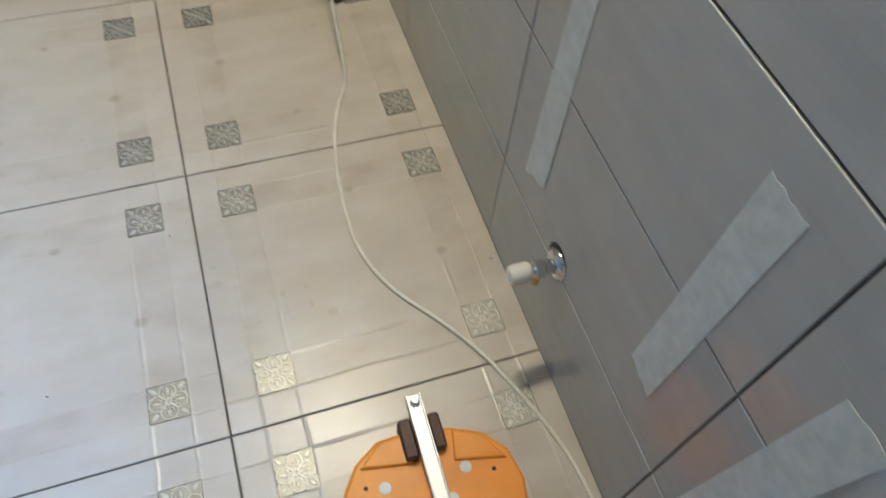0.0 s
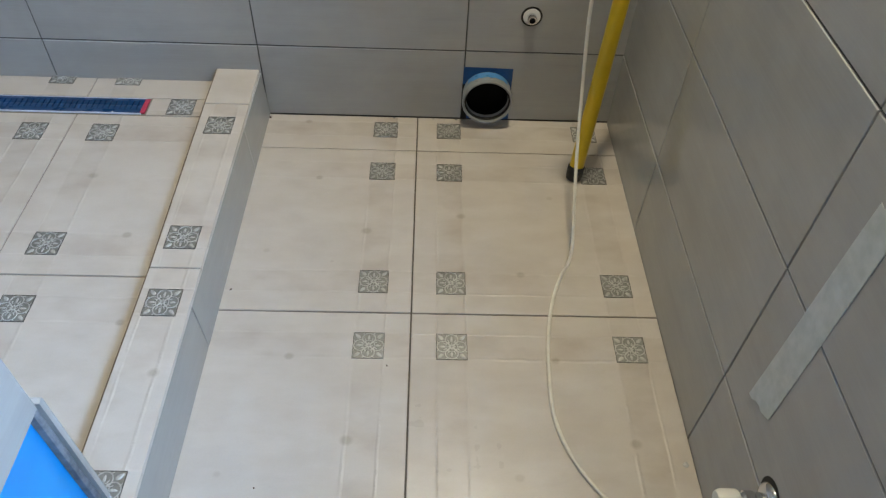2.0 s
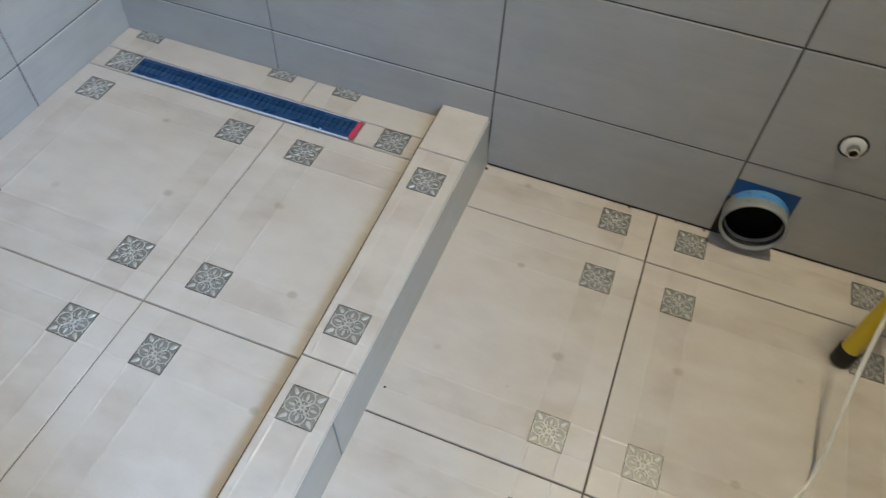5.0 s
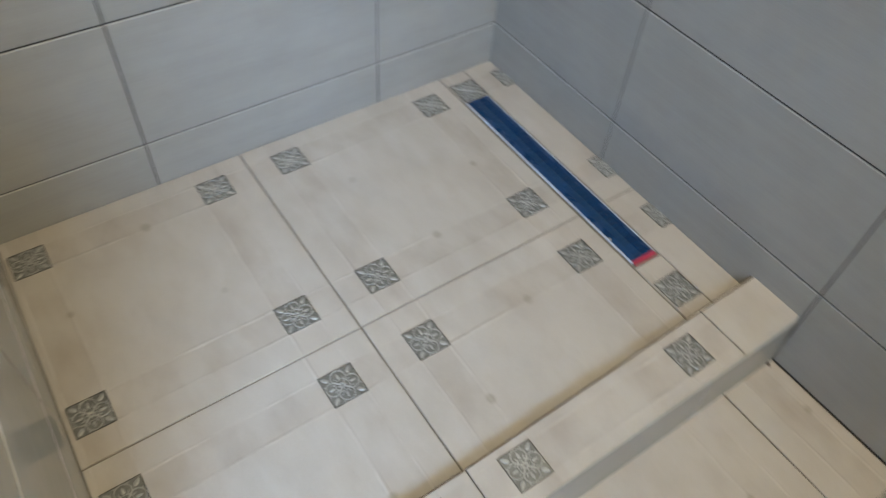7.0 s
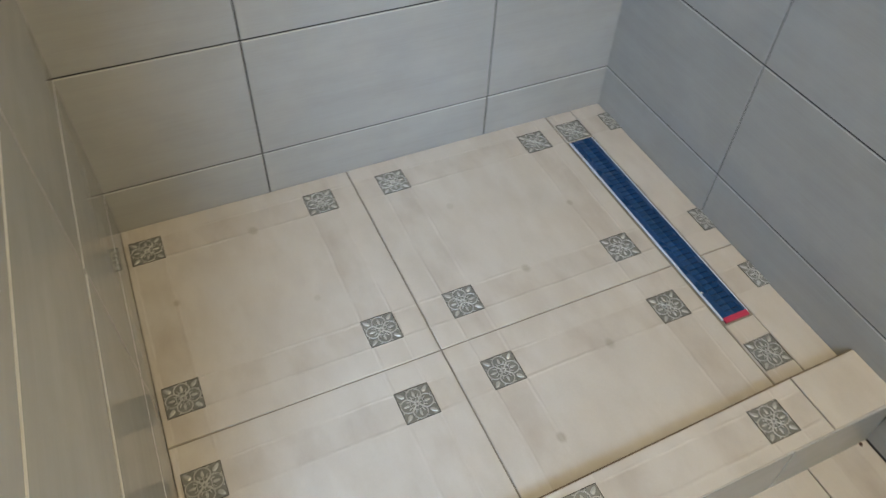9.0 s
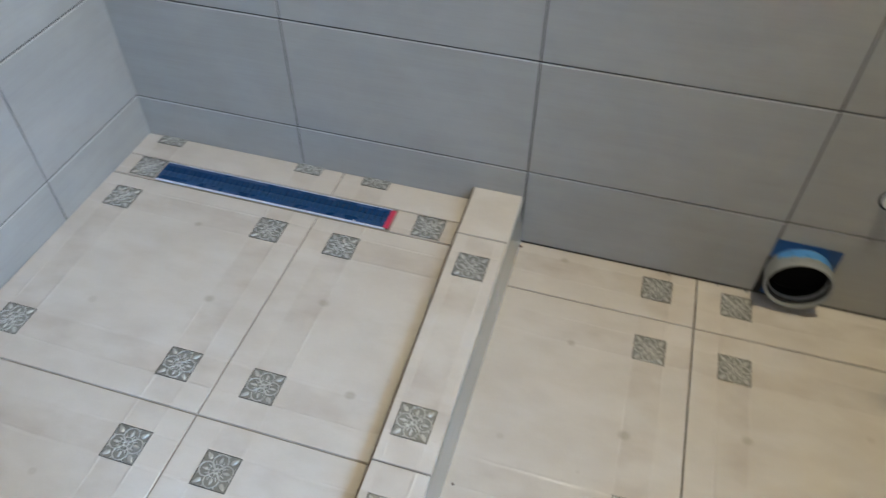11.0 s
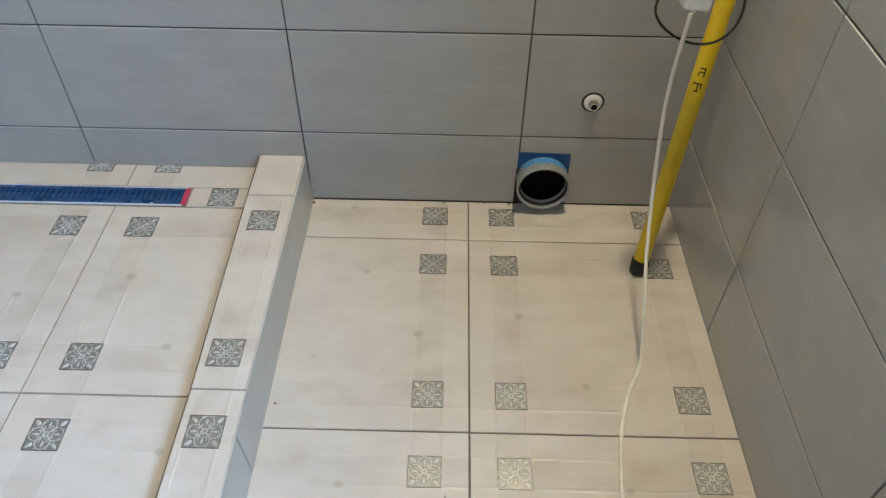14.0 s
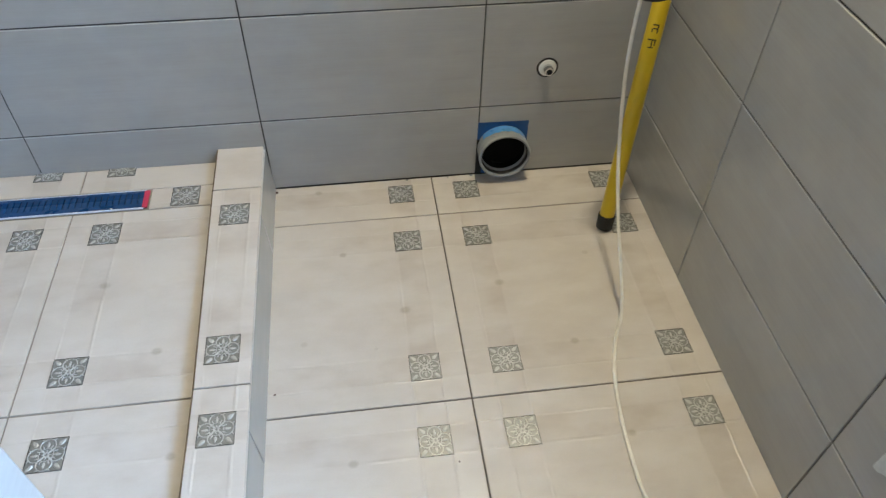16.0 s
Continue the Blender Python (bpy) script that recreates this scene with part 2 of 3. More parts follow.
def lathe(profile, seg=32, bm=None, m=None, cap=True):
    """A body of revolution about z from (radius, height) pairs."""
    b = bmesh.new()
    rings = [[b.verts.new((r * math.cos(2 * math.pi * i / seg), r * math.sin(2 * math.pi * i / seg), z)) for i in range(seg)] for r, z in profile]
    for r0, r1 in zip(rings, rings[1:]):
        for i in range(seg):
            j = (i + 1) % seg
            b.faces.new((r0[i], r0[j], r1[j], r1[i]))
    if cap:
        b.faces.new(rings[0][::-1]), b.faces.new(rings[-1])
    if m is not None:
        bmesh.ops.transform(b, matrix=m, verts=b.verts)
    return merge(bm, b)


def prism(outline, z0, z1, bevel=0.0, seg=1):
    """A plate from a closed outline."""
    b = bmesh.new()
    lo = [b.verts.new((x, y, z0)) for x, y in outline]
    hi = [b.verts.new((x, y, z1)) for x, y in outline]
    n = len(outline)
    b.faces.new(lo[::-1])
    top = b.faces.new(hi)
    for i in range(n):
        b.faces.new((lo[i], lo[(i + 1) % n], hi[(i + 1) % n], hi[i]))
    if bevel:
        bmesh.ops.bevel(b, geom=list(top.edges), offset=bevel, segments=seg, affect="EDGES", profile=0.5)
    return b


def tube(points, radius, seg=10, rounds=6):
    """A round cord through the points (smoothed)."""
    pts = [Vector(p) for p in points]
    fine = []
    ext = [2 * pts[0] - pts[1], *pts, 2 * pts[-1] - pts[-2]]
    for i in range(1, len(ext) - 2):
        p0, p1, p2, p3 = ext[i - 1:i + 3]
        for k in range(rounds):
            t = k / rounds
            fine.append(0.5 * (2 * p1 + (p2 - p0) * t + (2 * p0 - 5 * p1 + 4 * p2 - p3) * t * t + (3 * p1 - p0 - 3 * p2 + p3) * t ** 3))
    fine.append(pts[-1])
    b = bmesh.new()
    up, rings = Vector((0.31, 0.17, 0.93)), []
    for i, p in enumerate(fine):
        d = (fine[min(i + 1, len(fine) - 1)] - fine[max(i - 1, 0)]).normalized()
        u = d.cross(up).normalized()
        w = d.cross(u)
        rings.append([b.verts.new(p + radius * (math.cos(a) * u + math.sin(a) * w)) for a in (2 * math.pi * k / seg for k in range(seg))])
    for r0, r1 in zip(rings, rings[1:]):
        for i in range(seg):
            j = (i + 1) % seg
            b.faces.new((r0[i], r0[j], r1[j], r1[i]))
    b.faces.new(rings[0][::-1]), b.faces.new(rings[-1])
    return b


TILE_CACHE = {}


def tile_mesh(w0, w1, h0, h1, thick, bevel, material, key):
    """A flat tile with eased upper edges: face at z 0, spanning w0..w1 by h0..h1."""
    k = (round(w0, 4), round(w1, 4), round(h0, 4), round(h1, 4), key)
    if k not in TILE_CACHE:
        me = bpy.data.meshes.new(key)
        vs, fs = [], []
        for inset, z in ((0, -thick), (0, -bevel), (bevel * 0.35, -bevel * 0.3), (bevel, 0)):
            vs += [(w0 + inset, h0 + inset, z), (w1 - inset, h0 + inset, z), (w1 - inset, h1 - inset, z), (w0 + inset, h1 - inset, z)]
        for r in range(3):
            for i in range(4):
                j = (i + 1) % 4
                fs.append((4 * r + i, 4 * r + j, 4 * r + 4 + j, 4 * r + 4 + i))
        fs += [(3, 2, 1, 0), (12, 13, 14, 15)]
        me.from_pydata(vs, [], fs)
        me.materials.append(material)
        # light from above is put into the upper bevel's colour
        if material is WALL_TILE:
            me.materials.append(LIT_EDGE_GROUT)
            me.polygons[6].material_index = me.polygons[10].material_index = 1
        TILE_CACHE[k] = me
    return TILE_CACHE[k]


# ---- structure ----
GAP = 0.0025


def slab(name, b, material, label, category="wall"):
    ob = part(name, b, material)
    return tagged(ob, label, category, kind="structure")


T = 0.003      # joint depth
wall_north = slab("wall_north", box(XL - 0.2, XR + 0.2, YB + T, YB + 0.2, -0.15, ZC), GROUT_WALL, "back wall tiled with large grey glazed tiles")
wall_west = slab("wall_west", box(XL - 0.2, XL - T, YF - 0.2, YB + T, -0.15, ZC), GROUT_WALL, "shower side wall tiled with grey glazed tiles")
wb = box(XR + T, XR + 0.2, WY1, YB + T, -0.15, ZC)
box(XR + T, XR + 0.2, YF - 0.2, WY0, -0.15, ZC, bm=wb)
box(XR + T, XR + 0.2, WY0, WY1, -0.15, WZ0, bm=wb)
box(XR + T, XR + 0.2, WY0, WY1, WZ1, ZC, bm=wb)
wall_east = slab("wall_east", wb, GROUT_WALL, "side wall tiled with grey glazed tiles")
wall_south = slab("wall_south", box(XL - T, XR + T, YF - 0.2, YF, -0.15, ZC), PLASTER, "plain white plastered wall")
ceiling = slab("ceiling", box(XL - 0.2, XR + 0.2, YF - 0.2, YB + 0.2, ZC, ZC + 0.15), PLASTER, "plain white ceiling", "ceiling")
floor = slab("floor", box(XL - T, XR + T, YF, YB + T, -0.15, -T), GROUT_FLOOR, "cream stone-look tiled bathroom floor with metal inserts", "floor")
shower_floor = slab("shower_floor", box(XL - T, -0.484, YP - T, YB + T, -T, 0.095 - T), GROUT_SHOWER, "raised cream tiled shower floor with metal inserts", "floor")
XE = -0.385    # end of the partition, flush with the curb
PT = 0.15      # its thickness
partition = slab("wall_partition", box(XL - T, XE - 0.018, YP - PT, YP - 0.0085, -T, ZC), BLUE_BOARD, "shower partition wall, tiled grey, bare blue-coated end below")
curb = slab("shower_curb", box(-0.474, -0.386 - T, YP - T, YB + T, -T, 0.130 - T), GROUT_FLOOR, "low shower curb with cream tiled top and grey tiled side", "curb")

wf = part("window_1", box(XR - 0.01, XR + 0.08, WY0, WY0 + 0.06, WZ0, WZ1), WHITE_PLASTIC)
tagged(wf, "white plastic window with clear glass", "window", kind="structure")
fb = box(XR - 0.01, XR + 0.08, WY1 - 0.06, WY1, WZ0, WZ1)
box(XR - 0.01, XR + 0.08, WY0 + 0.06, WY1 - 0.06, WZ0, WZ0 + 0.06, bm=fb)
box(XR - 0.01, XR + 0.08, WY0 + 0.06, WY1 - 0.06, WZ1 - 0.06, WZ1, bm=fb)
part("window_frame", fb, WHITE_PLASTIC, wf)
pane = part("pane", box(XR + 0.03, XR + 0.036, WY0 + 0.06, WY1 - 0.06, WZ0 + 0.06, WZ1 - 0.06), GLASS.m, wf)
pane.visible_shadow = False

ROWS = [0.0, 0.197, 0.447, 0.697, 0.947, 1.197, 1.447, 1.697, 1.947, 2.197, 2.447]


def wall_tiles(parent, m, joints, rows, name="tile"):
    """Tiles on one wall; m: local x along it, y up, z out of it. Joint places along the wall and row heights."""
    for a, b in zip(joints, joints[1:]):
        for c, d in zip(rows, rows[1:]):
            w, h = b - a - GAP, d - c - 0.0032
            me = tile_mesh(-w / 2, w / 2, -h / 2, h / 2, 0.009, 0.0016, WALL_TILE, "tile")
            off = random.uniform(-0.0004, 0.0004)
            place(name, me, parent, "", m @ Matrix.Translation(((a + b) / 2, (c + d) / 2, off)))


def facing(origin, along, out):
    """Pose with x along the wall, y up and z out of it."""
    a, o = Vector(along), Vector(out)
    return Matrix.Translation(origin) @ Matrix((a, Vector((0, 0, 1)), o)).transposed().to_4x4()


m_north = facing((0, YB, 0), (1, 0, 0), (0, -1, 0))
m_east = facing((XR, 0, 0), (0, -1, 0), (-1, 0, 0))
m_west = facing((XL, 0, 0), (0, 1, 0), (1, 0, 0))
m_part = facing((0, YP, 0), (-1, 0, 0), (0, 1, 0))
m_end = facing((XE, 0, 0), (0, 1, 0), (1, 0, 0))

LAP = 0.004    # tiles run this far past one another in the corners
wall_tiles(wall_north, m_north, (XL - LAP, -0.882, -0.381), [0.089, *ROWS[1:]])
wall_tiles(wall_north, m_north, (-0.381, 0.112), [0.0005, *ROWS[1:]])
wall_tiles(wall_north, m_north, (0.112, XR + LAP), ROWS[1:])
# the tile notched round the waste pipe
PX0, PX1, PZ1 = 0.110, 0.232, 0.153
notch = prism([(PX1, 0.002), (XR + LAP, 0.002), (XR + LAP, 0.1957), (0.1131, 0.1957), (0.1131, PZ1), (PX1, PZ1)], -0.009, 0, 0.0012)
part("tile", notch, WALL_TILE, wall_north, "grey tile cut round the waste pipe", m_north)
EAST_ROWS = [z + 0.001 for z in ROWS]
EAST = (-YB - LAP, 0.254, 0.762, 1.262, 1.762, 2.270, 2.770, -YF)
wall_tiles(wall_east, m_east, EAST, [-0.006, *EAST_ROWS[1:4], WZ0])
wall_tiles(wall_east, m_east, (-YB - LAP, 0.254, 0.762, -WY1), [WZ0, *EAST_ROWS[5:]])
wall_tiles(wall_east, m_east, (-WY0, *EAST[6:]), [WZ0, *EAST_ROWS[5:]])
wall_tiles(wall_east, m_east, (-WY1, -WY0), EAST_ROWS[8:])
wall_tiles(wall_west, m_west, (YF, -2.5, -2.0, -1.5, YP - PT), [-0.006, *ROWS[1:]])
wall_tiles(partition, facing((0, YP - PT, 0), (1, 0, 0), (0, -1, 0)), (XL, -0.88, XE), [-0.006, *ROWS[1:]])
wall_tiles(wall_west, m_west, (YP - LAP, -0.664, -0.172, YB + LAP), [0.089, *ROWS[1:]])
wall_tiles(partition, m_part, (0.855, -XL + LAP), [0.089, *ROWS[1:]])
wall_tiles(partition, m_part, (0.385, 0.855), [0.089, 0.197, 0.440])
wall_tiles(partition, m_part, (0.402, 0.855), ROWS[2:])
wall_tiles(partition, m_end, (YP - PT, YP - 0.0135), [0.437, *ROWS[3:]])
part("corner_bead", box(XE - 0.0185, XE - 0.0080, YP - 0.0155, YP - 0.0075, 0.4375, ZC - 0.053, 0.0005), LIT_EDGE_GROUT, partition, "pale grout filling the tiled corner")
part("adhesive_bead", box(XE - 0.019, XE - 0.006, YP - 0.018, YP - 0.0092, 0.14, 0.437, 0.002), ADHESIVE, partition, "blotchy dark tile adhesive")
wall_tiles(curb, facing((-0.3775, 0, 0), (0, 1, 0), (1, 0, 0)) @ Matrix.Rotation(radians(-3.2), 4, "X"), (YP, -0.585, -0.085, YB + LAP), [-0.006, 0.1225])


# ---- floor tiles with metal inserts ----
def insert_mesh():
    """A square relief plate with a four-leaf ornament: grey ground, pale raised leaves with dark outlines, dark rim."""
    s = 0.0298
    b = box(-s, s, -s, s, -0.004, 0.0006)
    kinds = [0] * len(b.faces)

    def add(g, kind):
        kinds.extend([kind] * len(g.faces))
        merge(b, g)
    w = 0.0009
    for q in ((-s, s, -s, -s + w), (-s, s, s - w, s), (-s, -s + w, -s + w, s - w), (s - w, s, -s + w, s - w)):
        add(box(*q, 0.0002, 0.0011), 1)

    def blade(cx, cy, ang, ln, wd, z0, z1, kind):
        g = bmesh.new()
        n = 10
        rim = []
        for i in range(n):
            t = 2 * math.pi * i / n
            rim.append(g.verts.new((ln * math.cos(t), wd * math.sin(t) * (1 - 0.35 * math.cos(t)), z0)))
        top = [g.verts.new((v.co.x * 0.62, v.co.y * 0.62, z1)) for v in rim]
        for i in range(n):
            j = (i + 1) % n
            g.faces.new((rim[i], rim[j], top[j], top[i]))
        g.faces.new(top)
        bmesh.ops.transform(g, matrix=pose(cx, cy, 0, 0, 0, ang), verts=g.verts)
        add(g, kind)

    def leaf(cx, cy, ang, ln, wd, h=0.0016):
        blade(cx, cy, ang, ln + 0.0007, wd + 0.0007, 0.0005, 0.00075, 1)
        blade(cx, cy, ang, ln, wd, 0.0006, h, 2)

    def ring(cx, cy, r, w, z0, z1, kind):
        g = bmesh.new()
        n = 18
        prof = ((r - w, z0), (r - w * 0.4, z1), (r + w * 0.4, z1), (r + w, z0))
        vs = [[g.verts.new((cx + q * math.cos(2 * math.pi * i / n), cy + q * math.sin(2 * math.pi * i / n), z)) for q, z in prof] for i in range(n)]
        for i in range(n):
            for k in range(3):
                g.faces.new((vs[i][k], vs[(i + 1) % n][k], vs[(i + 1) % n][k + 1], vs[i][k + 1]))
        add(g, kind)
    ring(0, 0, 0.0112, 0.0013, 0.0005, 0.0009, 1)
    ring(0, 0, 0.0112, 0.0008, 0.0008, 0.0015, 2)
    for q in range(4):
        a = q * 90
        c, d = math.cos(radians(a)), math.sin(radians(a))
        e, f = math.cos(radians(a + 45)), math.sin(radians(a + 45))
        ring(0.0158 * c, 0.0158 * d, 0.0122, 0.0014, 0.0005, 0.0009, 1)
        ring(0.0158 * c, 0.0158 * d, 0.0122, 0.0011, 0.0008, 0.0016, 2)
        leaf(0.0180 * c, 0.0180 * d, a, 0.0056, 0.0026, 0.0016)
        for u in (-1, 1):
            leaf(0.0130 * c - u * 0.0062 * d, 0.0130 * d + u * 0.0062 * c, a + u * 24, 0.0040, 0.0014, 0.0015)
            leaf(0.0262 * c - u * 0.0088 * d, 0.0262 * d + u * 0.0088 * c, a + 90 - u * 30, 0.0036, 0.0014, 0.0013)
        leaf(0.0300 * e, 0.0300 * f, a + 45, 0.0070, 0.0036, 0.0019)
        leaf(0.0064 * e, 0.0064 * f, a + 45, 0.0054, 0.0018, 0.0018)
        leaf(0.0056 * c, 0.0056 * d, a, 0.0032, 0.0013, 0.0015)
    me = bpy.data.meshes.new("insert")
    b.faces.ensure_lookup_table()
    for f, k in zip(b.faces, kinds):
        f.material_index = k
    bmesh.ops.recalc_face_normals(b, faces=b.faces)
    b.to_mesh(me)
    b.free()
    for k in (INSERT_MID, INSERT_DARK, INSERT_LIGHT):
        me.materials.append(k)
    return me


INSERT = insert_mesh()
IN = 0.171     # insert's distance from the tile's middle


def floor_tile(parent, gx, gy, x0, x1, y0, y1, z, marks=None):
    """A tile of the 0.5 m grid with its corner at gx, gy, cut to x0..x1, y0..y1. marks: insert places, else four by the corners."""
    cx, cy = gx + 0.25, gy + 0.25
    g = 0.0016
    ax, bx, ay, by = x0 + g - cx, x1 - g - cx, y0 + g - cy, y1 - g - cy
    me = tile_mesh(ax, bx, ay, by, 0.009, 0.0011, FLOOR_TILE, "floor_tile")
    off = random.uniform(-0.0004, 0.0004)
    ob = place("tile", me, parent, "", Matrix.Translation((cx, cy, z + off)))
    if marks is None:
        marks = [(cx + sx * IN, cy + sy * IN) for sx in (-1, 1) for sy in (-1, 1)]
    for mx, my in marks:
        if x0 - 0.002 < mx < x1 + 0.002 and y0 - 0.002 < my < y1 + 0.012:
            place("insert", INSERT, ob, "", pose(mx - cx, my - cy, 0, 0, 0, 90 * random.randrange(4)))
    return ob


XC0, XC1 = -0.474, -0.379
for j in range(7):
    y1 = 0.5 - 0.5 * j
    y0 = y1 - 0.5
    for gx, x0, x1 in ((-0.5, XC1 - 0.001, 0.0), (0.0, 0.0, XR + 0.001)):
        floor_tile(floor, gx, y0, x0, x1, max(y0, YF), min(y1, YB), 0.0)
    if y0 <= -1.0 - 1e-6 or y1 <= -1.4:
        for gx, x0, x1 in ((-1.5, XL, -1.0), (-1.0, -1.0, -0.5), (-0.5, -0.5, XC1)):
            floor_tile(floor, gx, y0, x0, x1, max(y0, YF), min(y1, YP - PT - 0.002), 0.0)
ZS, GX = 0.095, -0.784
for gx, x0, x1 in ((GX - 0.5, XL - 0.001, GX), (GX, GX, XC0)):
    floor_tile(shower_floor, gx, -0.5, x0, x1, -0.5, -0.0125, ZS)
    floor_tile(shower_floor, gx, -1.0, x0, x1, YP - 0.001, -0.5, ZS)
    floor_tile(shower_floor, gx, -0.08, x0, x1, 0.0555, YB, ZS, [(gx + 0.079, 0.1355), (gx + 0.421, 0.1355)])
floor_tile(shower_floor, GX - 0.5, -0.1, XL, -1.174, -0.0115, 0.0555, ZS, [(-1.206, 0.0225)])
floor_tile(shower_floor, GX, -0.1, -0.630, XC0, -0.0115, 0.0555, ZS, [(-0.554, 0.0225)])
ZT = 0.130


def curb_tile(y0, y1, l0, l1, r0, r1, marks):
    """A cut tile on the curb; its edges run from l0 to l1 and from r0 to r1 between y0 and y1."""
    cx, cy, g = (-0.263 if marks else -0.43), (y1 - 0.25 if marks else 0.06), 0.0012
    me = prism([(l0 - cx, y0 + g - cy), (r0 - cx, y0 + g - cy), (r1 - cx, y1 - g - cy), (l1 - cx, y1 - g - cy)], -0.009, 0, 0.0011)
    ob = part("tile", me, FLOOR_TILE, curb, "", Matrix.Translation((cx, cy, ZT)))
    edge = [(l0 - cx - 0.003, y0 + g - cy), (l0 - cx + 0.0002, y0 + g - cy), (l1 - cx + 0.0002, y1 - g - cy), (l1 - cx - 0.003, y1 - g - cy)]
    part("cut_edge", prism(edge, -0.009, -0.0022, 0.0008), CUT_EDGE, ob, "rough dark cut tile edge")
    for mx, my in marks:
        place("insert", INSERT, ob, "", pose(mx - cx, my - cy, 0, 0, 0, 90 * random.randrange(4)))


curb_tile(-0.006, YB + 0.002, -0.486, -0.487, -0.385, -0.3865, [])
curb_tile(-0.506, -0.006, -0.4755, -0.486, -0.383, -0.385, [(-0.436, -0.087), (-0.434, -0.430)])
curb_tile(YP, -0.506, -0.4755, -0.4755, -0.380, -0.383, [(-0.432, -0.587), (-0.430, -0.928)])

# ---- things ----
# shower drain with its film still on
drain = empty("shower_drain", (-0.91, 0.024, ZS))
tagged(drain, "dark blue film-covered linear shower drain with red end", "drain")
DX0, DX1 = -1.170 + 0.91, -0.644 + 0.91
part("trough", box(DX0, DX1 + 0.01, -0.028, 0.024, -0.010, -0.0012), NAVY_SLOT, drain)
rb = box(DX0, DX1, -0.0285, -0.0165, -0.002, 0.002, 0.0006)
part("rail", rb, BLUE_FILM, drain)
part("rail", box(DX0, DX1, 0.0165, 0.0245, -0.002, 0.002, 0.0006), BLUE_FILM, drain)
sm = box(-0.0052, 0.0052, -0.0165, 0.0165, -0.002, 0.0018, 0.0005)
slat = part("slat", sm, BLUE_FILM, drain, m=Matrix.Translation((DX0 + 0.0045, 0, 0)))
ns = 41
for i in range(1, ns):
    place("slat", slat.data, drain, "", Matrix.Translation((DX0 + 0.0045 + i * (DX1 - DX0 - 0.009) / (ns - 1), 0, 0)))
part("end_strip", box(DX1 + 0.0005, DX1 + 0.0115, -0.0285, 0.0245, -0.002, 0.0022, 0.0006), RED_FILM, drain, "red film end strip")
part("film_edge", box(DX0, DX1 + 0.004, -0.0330, -0.0287, -0.001, 0.0016, 0.0003), PALE_FILM, drain, "pale lilac film edge")
part("film_edge", box(DX0, DX1 + 0.004, 0.0247, 0.0275, -0.001, 0.0012, 0.0003), PALE_FILM, drain, "pale lilac film edge")

# waste pipe in its blue-coated opening
mb = bmesh.new()
hole, rim = [], []
for i in range(48):
    a = 2 * math.pi * i / 48
    c, d = math.cos(a), math.sin(a)
    reach = min((PX1 + 0.004 - 0.171) / c if c > 1e-6 else 9, (PX0 - 0.002 - 0.171) / c if c < -1e-6 else 9,
                (PZ1 + 0.003 - 0.0805) / d if d > 1e-6 else 9, -0.0805 / d if d < -1e-6 else 9)
    hole.append([mb.verts.new((0.171 + 0.0600 * c, y, 0.0805 + 0.0600 * d)) for y in (YB + 0.001, YB + 0.0028)])
    rim.append([mb.verts.new((0.171 + reach * c, y, 0.0805 + reach * d)) for y in (YB + 0.001, YB + 0.0028)])
for i in range(48):
    j = (i + 1) % 48
    for k in (0, 1):
        mb.faces.new((hole[i][k], hole[j][k], rim[j][k], rim[i][k]))
    mb.faces.new((rim[i][0], rim[j][0], rim[j][1], rim[i][1]))
backing = part("membrane", mb, simple("navy_membrane", (0.012, 0.075, 0.24), 0.35, 0, 0.25, 30, 0.2))
tagged(backing, "blue waterproof membrane patch round the waste pipe", "membrane", kind="structure")
# flat strip over the mortar recess; its shade is put into the colour
gap = part("mortar_gap", box(PX0 - 0.001, PX0 + 0.014, YB - 0.0012, YB + 0.0006, 0.0, 0.105, 0.0004), simple("shaded_mortar", (0.03, 0.03, 0.032), 0.9, 0, 0.4, 80, 0.4))
tagged(gap, "dark strip for the shaded mortar recess beside the waste pipe", "mortar", kind="structure")
waste = empty("waste_pipe", (0.171, YB, 0.0805))
tagged(waste, "grey plastic waste pipe socket sticking out of the wall", "pipe")
R = pose(0, 0, 0, 90)
prof = [(0.0598, -0.0028), (0.0598, 0.008), (0.0603, 0.012), (0.0603, 0.028), (0.0618, 0.031), (0.0622, 0.041), (0.0610, 0.0435),
        (0.0585, 0.0440), (0.0565, 0.042), (0.0560, 0.024), (0.0520, 0.020), (0.0520, -0.0028)]
part("socket", lathe(prof, 48, cap=False, m=R), PIPE_GREY, waste, smooth=True)
# added sleeve, darkened like the shaded depth of the pipe
part("shade_sleeve", lathe([(0.0519, 0.0198), (0.0517, 0.0150), (0.0517, -0.0008)], 48, cap=False, m=R), PIPE_DARK, waste, "dark sleeve standing in for shade inside the pipe", smooth=True)
part("seal_ring", lathe([(0.0565, 0.036), (0.0535, 0.037), (0.0525, 0.034), (0.0530, 0.029), (0.0565, 0.028)], 48, cap=False, m=R), RUBBER, waste, "black rubber seal", smooth=True)
coat = bmesh.new()
ribs = []
for i in range(15):
    a = radians(36 + 108 * i / 14)
    d1 = 0.0145 + 0.006 * math.sin(math.pi * i / 14) + 0.002 * math.sin(i * 2.3)
    ribs.append([coat.verts.new((r * math.cos(a), -d, r * math.sin(a))) for r, d in ((0.0602, 0.0), (0.0604, 0.008), (0.0609, 0.0118), (0.0609, d1), (0.0602, d1 + 0.0005))])
for i in range(14):
    for k in range(4):
        coat.faces.new((ribs[i][k], ribs[i + 1][k], ribs[i + 1][k + 1], ribs[i][k + 1]))
